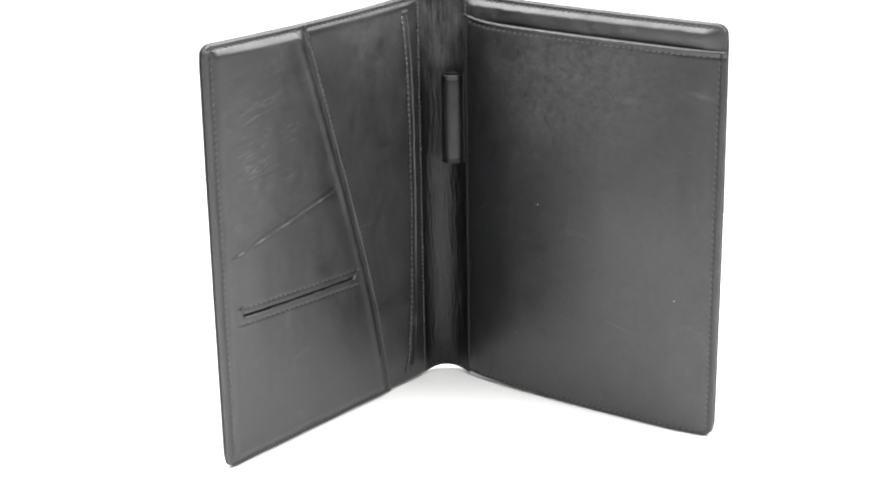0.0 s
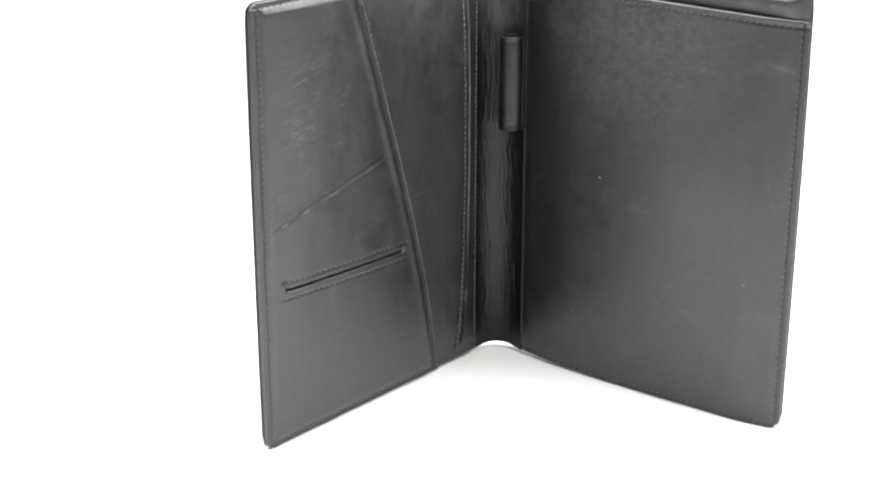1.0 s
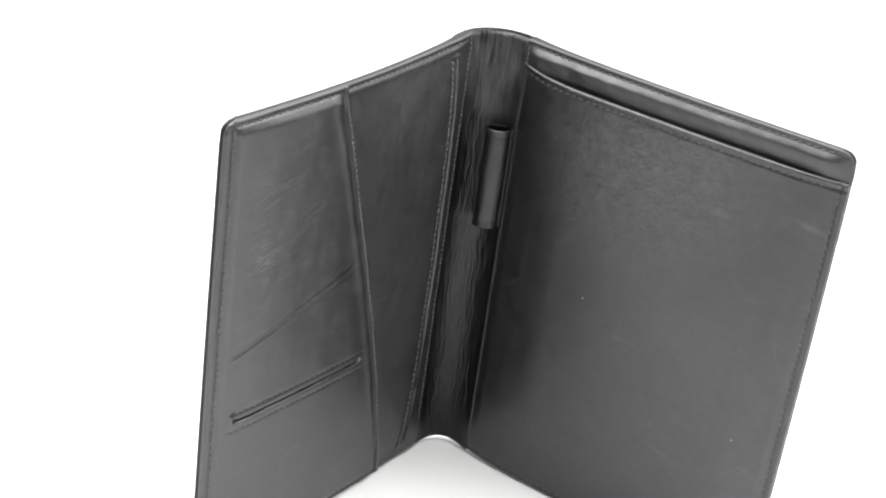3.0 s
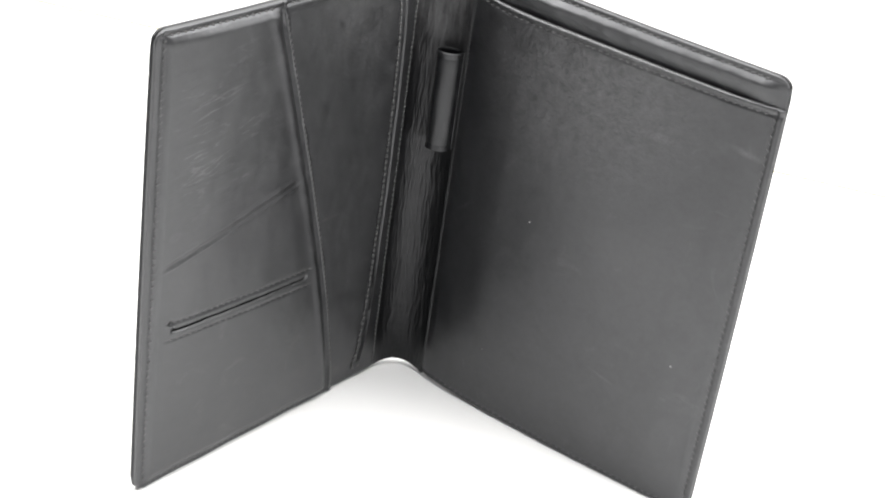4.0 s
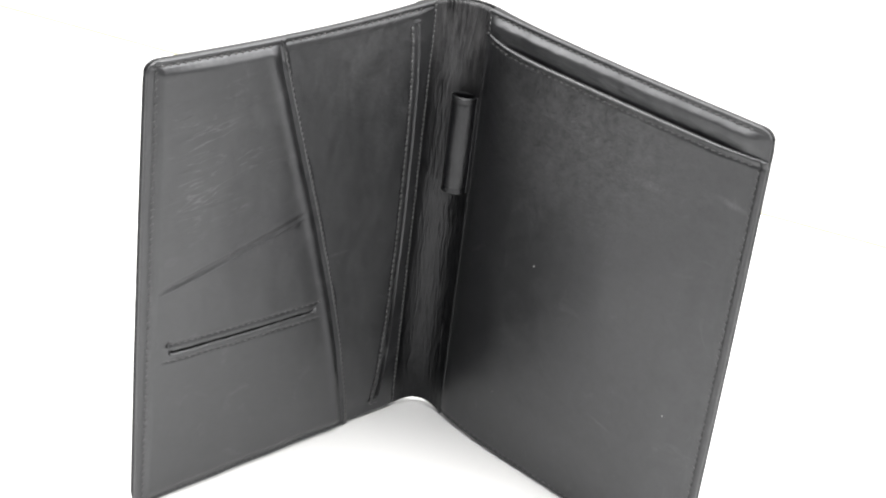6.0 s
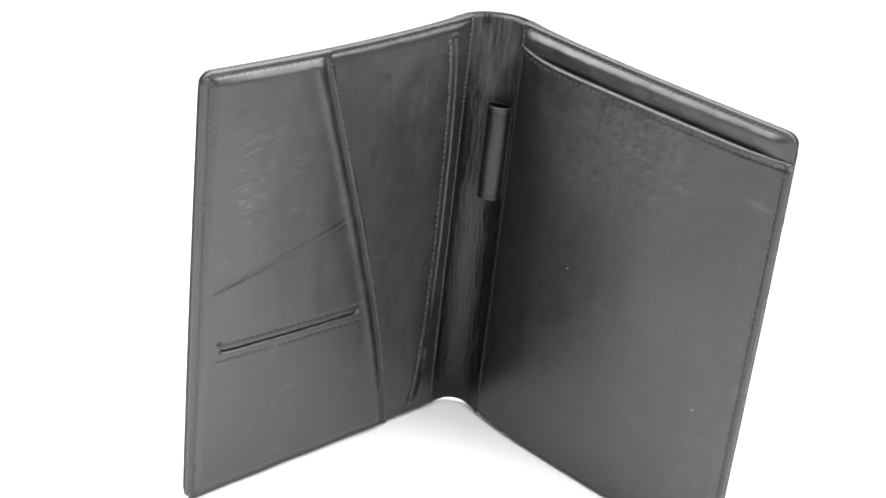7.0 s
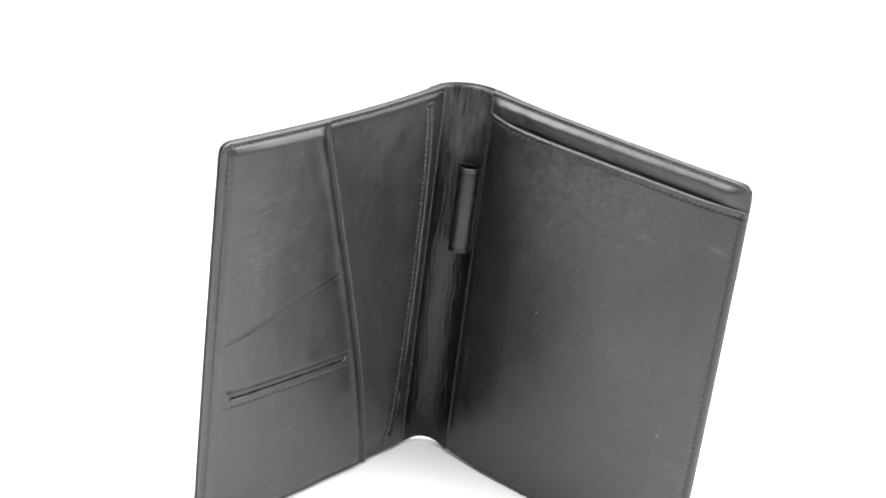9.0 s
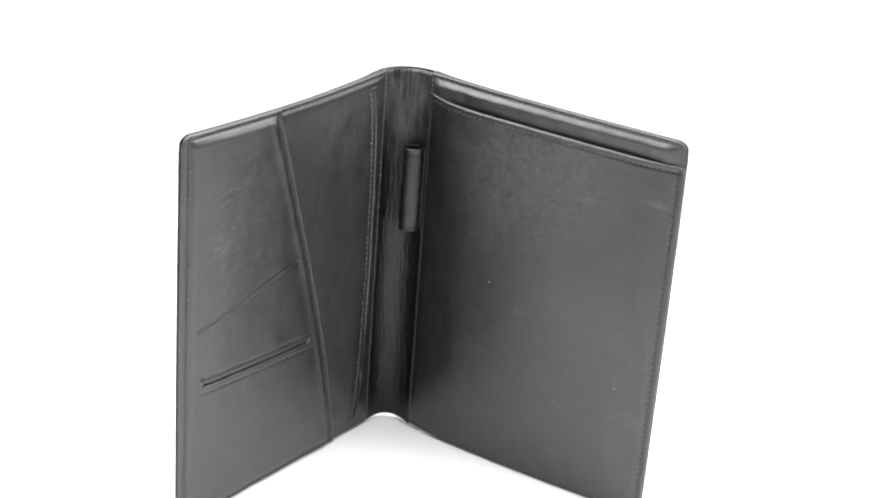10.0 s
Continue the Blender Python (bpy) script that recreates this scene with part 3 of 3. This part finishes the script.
def band(name, inner, outer, zs, material, wrinkle=None, edge=0.0018, arch=0.0, low_edge=0.0008, lean=0.0):
    """An upright curved band between two plan curves with the same number of points."""
    nu, nz = len(inner), len(zs)
    tang = np.gradient(inner, axis=0)
    nrm = np.stack([-tang[:, 1], tang[:, 0]], 1)
    nrm /= np.linalg.norm(nrm, axis=1)[:, None]
    flip = np.sign(np.sum((inner - outer) * nrm, axis=1))[:, None]
    nrm = nrm * np.where(flip == 0, 1, flip)
    def rise(i, z):
        return arch * math.sin(math.pi * i / (nu - 1)) * (zs[-1] - z) / (zs[-1] - zs[0])

    verts = []
    for z in zs:
        r = max(0.0, 1 - (zs[-1] - z) / edge)
        q = max(0.0, 1 - (z - zs[0]) / low_edge)
        drop = edge * (1 - math.sqrt(1 - r * r)) + lean * float(sm(zs[-1] - 0.030, zs[-1], z)) + low_edge * (1 - math.sqrt(1 - q * q))
        for i in range(nu):
            off = -drop + (wrinkle(i / (nu - 1), z) if wrinkle else 0.0)
            p = inner[i] + nrm[i] * off
            verts.append((p[0], p[1], z + rise(i, z)))
    n = len(verts)
    for z in zs:
        d = min(z - zs[0], zs[-1] - z)
        r = max(0.0, 1 - d / edge)
        drop = edge * (1 - math.sqrt(1 - r * r)) * 0.7
        for i in range(nu):
            p = outer[i] + nrm[i] * drop
            verts.append((p[0], p[1], z + rise(i, z)))
    faces = []
    for j in range(nz - 1):
        for i in range(nu - 1):
            k = j * nu + i
            faces.append((k, k + 1, k + nu + 1, k + nu))
            faces.append((n + k, n + k + nu, n + k + nu + 1, n + k + 1))
    border = [i for i in range(nu)] + [j * nu + nu - 1 for j in range(1, nz)] + [(nz - 1) * nu + i for i in range(nu - 2, -1, -1)] + [j * nu for j in range(nz - 2, 0, -1)]
    for p, q in zip(border, border[1:] + border[:1]):
        faces.append((p, n + p, n + q, q))
    return mesh_from(name, verts, faces, material, angle=50)


SPINE_IN = [(-0.0196, -0.0063), (-0.0100, 0.0085), (0.0055, 0.0066), (0.0166, -0.0052)]
SPINE_OUT = [(-0.0245, -0.0028), (-0.0125, 0.0140), (0.0070, 0.0145), (0.0212, 0.0022)]
SPINE_COAT = [(-0.0260, -0.0018), (-0.0130, 0.0154), (0.0075, 0.0158), (0.0224, 0.0034)]


def spine_wrinkle(a, z):
    mid = sm(0.0, 0.12, a) * sm(1.0, 0.88, a)
    wav = 0.014 * math.sin(z * 90 + 3 * noise.noise(Vector((z * 14, 0, 4.2)))) + 0.06 * noise.noise(Vector((a * 4, z * 75, 7.0)))
    f = 1.0 - 2.2 * abs(noise.noise(Vector(((a + wav) * 24, z * 52, 1.3))))
    g = noise.noise(Vector(((a + wav) * 60, z * 64, 6.1)))
    calm = 1.0 - 0.8 * float(sm(0.16, 0.19, z) * sm(0.285, 0.262, z)) * float(sm(0.3, 0.55, a))
    centre = float(sm(0.03, 0.2, a) * sm(0.98, 0.8, a))
    top = float(sm(H - 0.034, H - 0.002, z))
    k = noise.noise(Vector((a * 30, z * 9, 2.7)))
    return float(mid) * calm * (0.00024 * f * centre + 0.00017 * g) + top * float(mid) * 0.0013 * k


zs_spine = spaced(LIFT, H + 0.0012, 0.0026, fine_step=0.0005)
part("spine_lining", band("spine_lining", bezier(SPINE_IN, 170), bezier(SPINE_OUT, 170), zs_spine, LEATHER_SPINE, spine_wrinkle, edge=0.0030, arch=0.0030, lean=0.0028), portfolio,
     "vertically creased black leather spine lining")


def coat():
    """The outer spine strip, lapped a finger's width over both covers."""
    n = 40
    arc = bezier(SPINE_COAT, n)
    lap_l = np.array([LEFT.place(np.array(u), np.array(0.1), LEFT.ext(np.array(u), np.array(0.1)) - 0.0012 * float(sm(0.017, 0.0145, u)))[:2] for u in np.linspace(0.017, 0.003, 8)])
    lap_r = np.array([RIGHT.place(np.array(u), np.array(0.1), RIGHT.ext(np.array(u), np.array(0.1)) - 0.0012 * float(sm(0.017, 0.0145, u)))[:2] for u in np.linspace(0.003, 0.017, 8)])
    outer = np.concatenate([lap_l, arc[3:-3], lap_r])
    for _ in range(2):
        outer[1:-1] = outer[1:-1] * 0.5 + (outer[:-2] + outer[2:]) * 0.25
    tang = np.gradient(outer, axis=0)
    nrm = np.stack([tang[:, 1], -tang[:, 0]], 1)
    nrm /= np.linalg.norm(nrm, axis=1)[:, None]
    return outer + nrm * 0.0013, outer


coat_in, coat_out = coat()
part("spine_strip", band("spine_strip", coat_in, coat_out, spaced(LIFT + 0.0003, H + 0.0022, 0.02, fine_step=0.0004), LEATHER_EDGE, edge=0.0009, arch=0.0030), portfolio,
     "outer black leather spine strip lapped over both covers")


# ---- pen loop ----
def pen_loop():
    """A strip folded into a tube whose tail runs into the spine seam."""
    cx, cy, r = 0.0058, -0.0044, 0.0084
    pts = []
    for k in range(30):
        an = radians(30 + 315 * k / 29)
        pts.append((cx + r * math.cos(an), cy + r * math.sin(an) * 0.74))
    pts += [(0.0145, -0.0048), (0.0150, -0.0041), (0.0157, -0.0041), (0.0164, -0.0047), (0.0171, -0.0054)]
    outer = np.array(pts)
    tang = np.gradient(outer, axis=0)
    nrm = np.stack([-tang[:, 1], tang[:, 0]], 1)
    nrm /= np.linalg.norm(nrm, axis=1)[:, None]
    c = np.array((cx, cy))
    side_ = np.sign(np.sum((outer[10] - c) * nrm[10]))
    return outer, outer - nrm * side_ * 0.0013


loop_out, loop_in = pen_loop()


def loop_relief(a, z):
    e = min(z - 0.1865, 0.2595 - z)
    return 0.00025 * math.exp(-((e - 0.0008) / 0.0010) ** 2) - 0.0003 * math.exp(-((e - 0.0045) / 0.0008) ** 2) + 0.00025 * noise.noise(Vector((a * 6, z * 60, 2.0)))


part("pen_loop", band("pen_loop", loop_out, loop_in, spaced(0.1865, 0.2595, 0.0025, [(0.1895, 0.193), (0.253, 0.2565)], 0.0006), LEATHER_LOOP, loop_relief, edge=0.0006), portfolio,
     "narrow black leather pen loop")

# ---- lint caught on the leather ----
rng = random.Random(5)
for sd, fn, u, z, size in ((RIGHT, pad_right, 0.0745, 0.1642, 0.0006), (RIGHT, pad_right, 0.1967, 0.109, 0.0006), (RIGHT, pad_right, 0.0532, 0.0513, 0.0003)):
    bm = bmesh.new()
    bmesh.ops.create_icosphere(bm, subdivisions=1, radius=size)
    at = sd.place(np.array(u), np.array(z), fn(np.array(u), np.array(z)) + size * 0.25)
    for v in bm.verts:
        v.co = Vector(at) + Vector((v.co.x * rng.uniform(0.7, 1.2), v.co.y * 0.5, v.co.z * rng.uniform(0.8, 1.6)))
    me = bpy.data.meshes.new("lint_speck")
    bm.to_mesh(me)
    bm.free()
    me.materials.append(LINT)
    tagged(new("lint_speck", me), "tiny pale lint speck caught on the black leather", "lint", "lint specks")
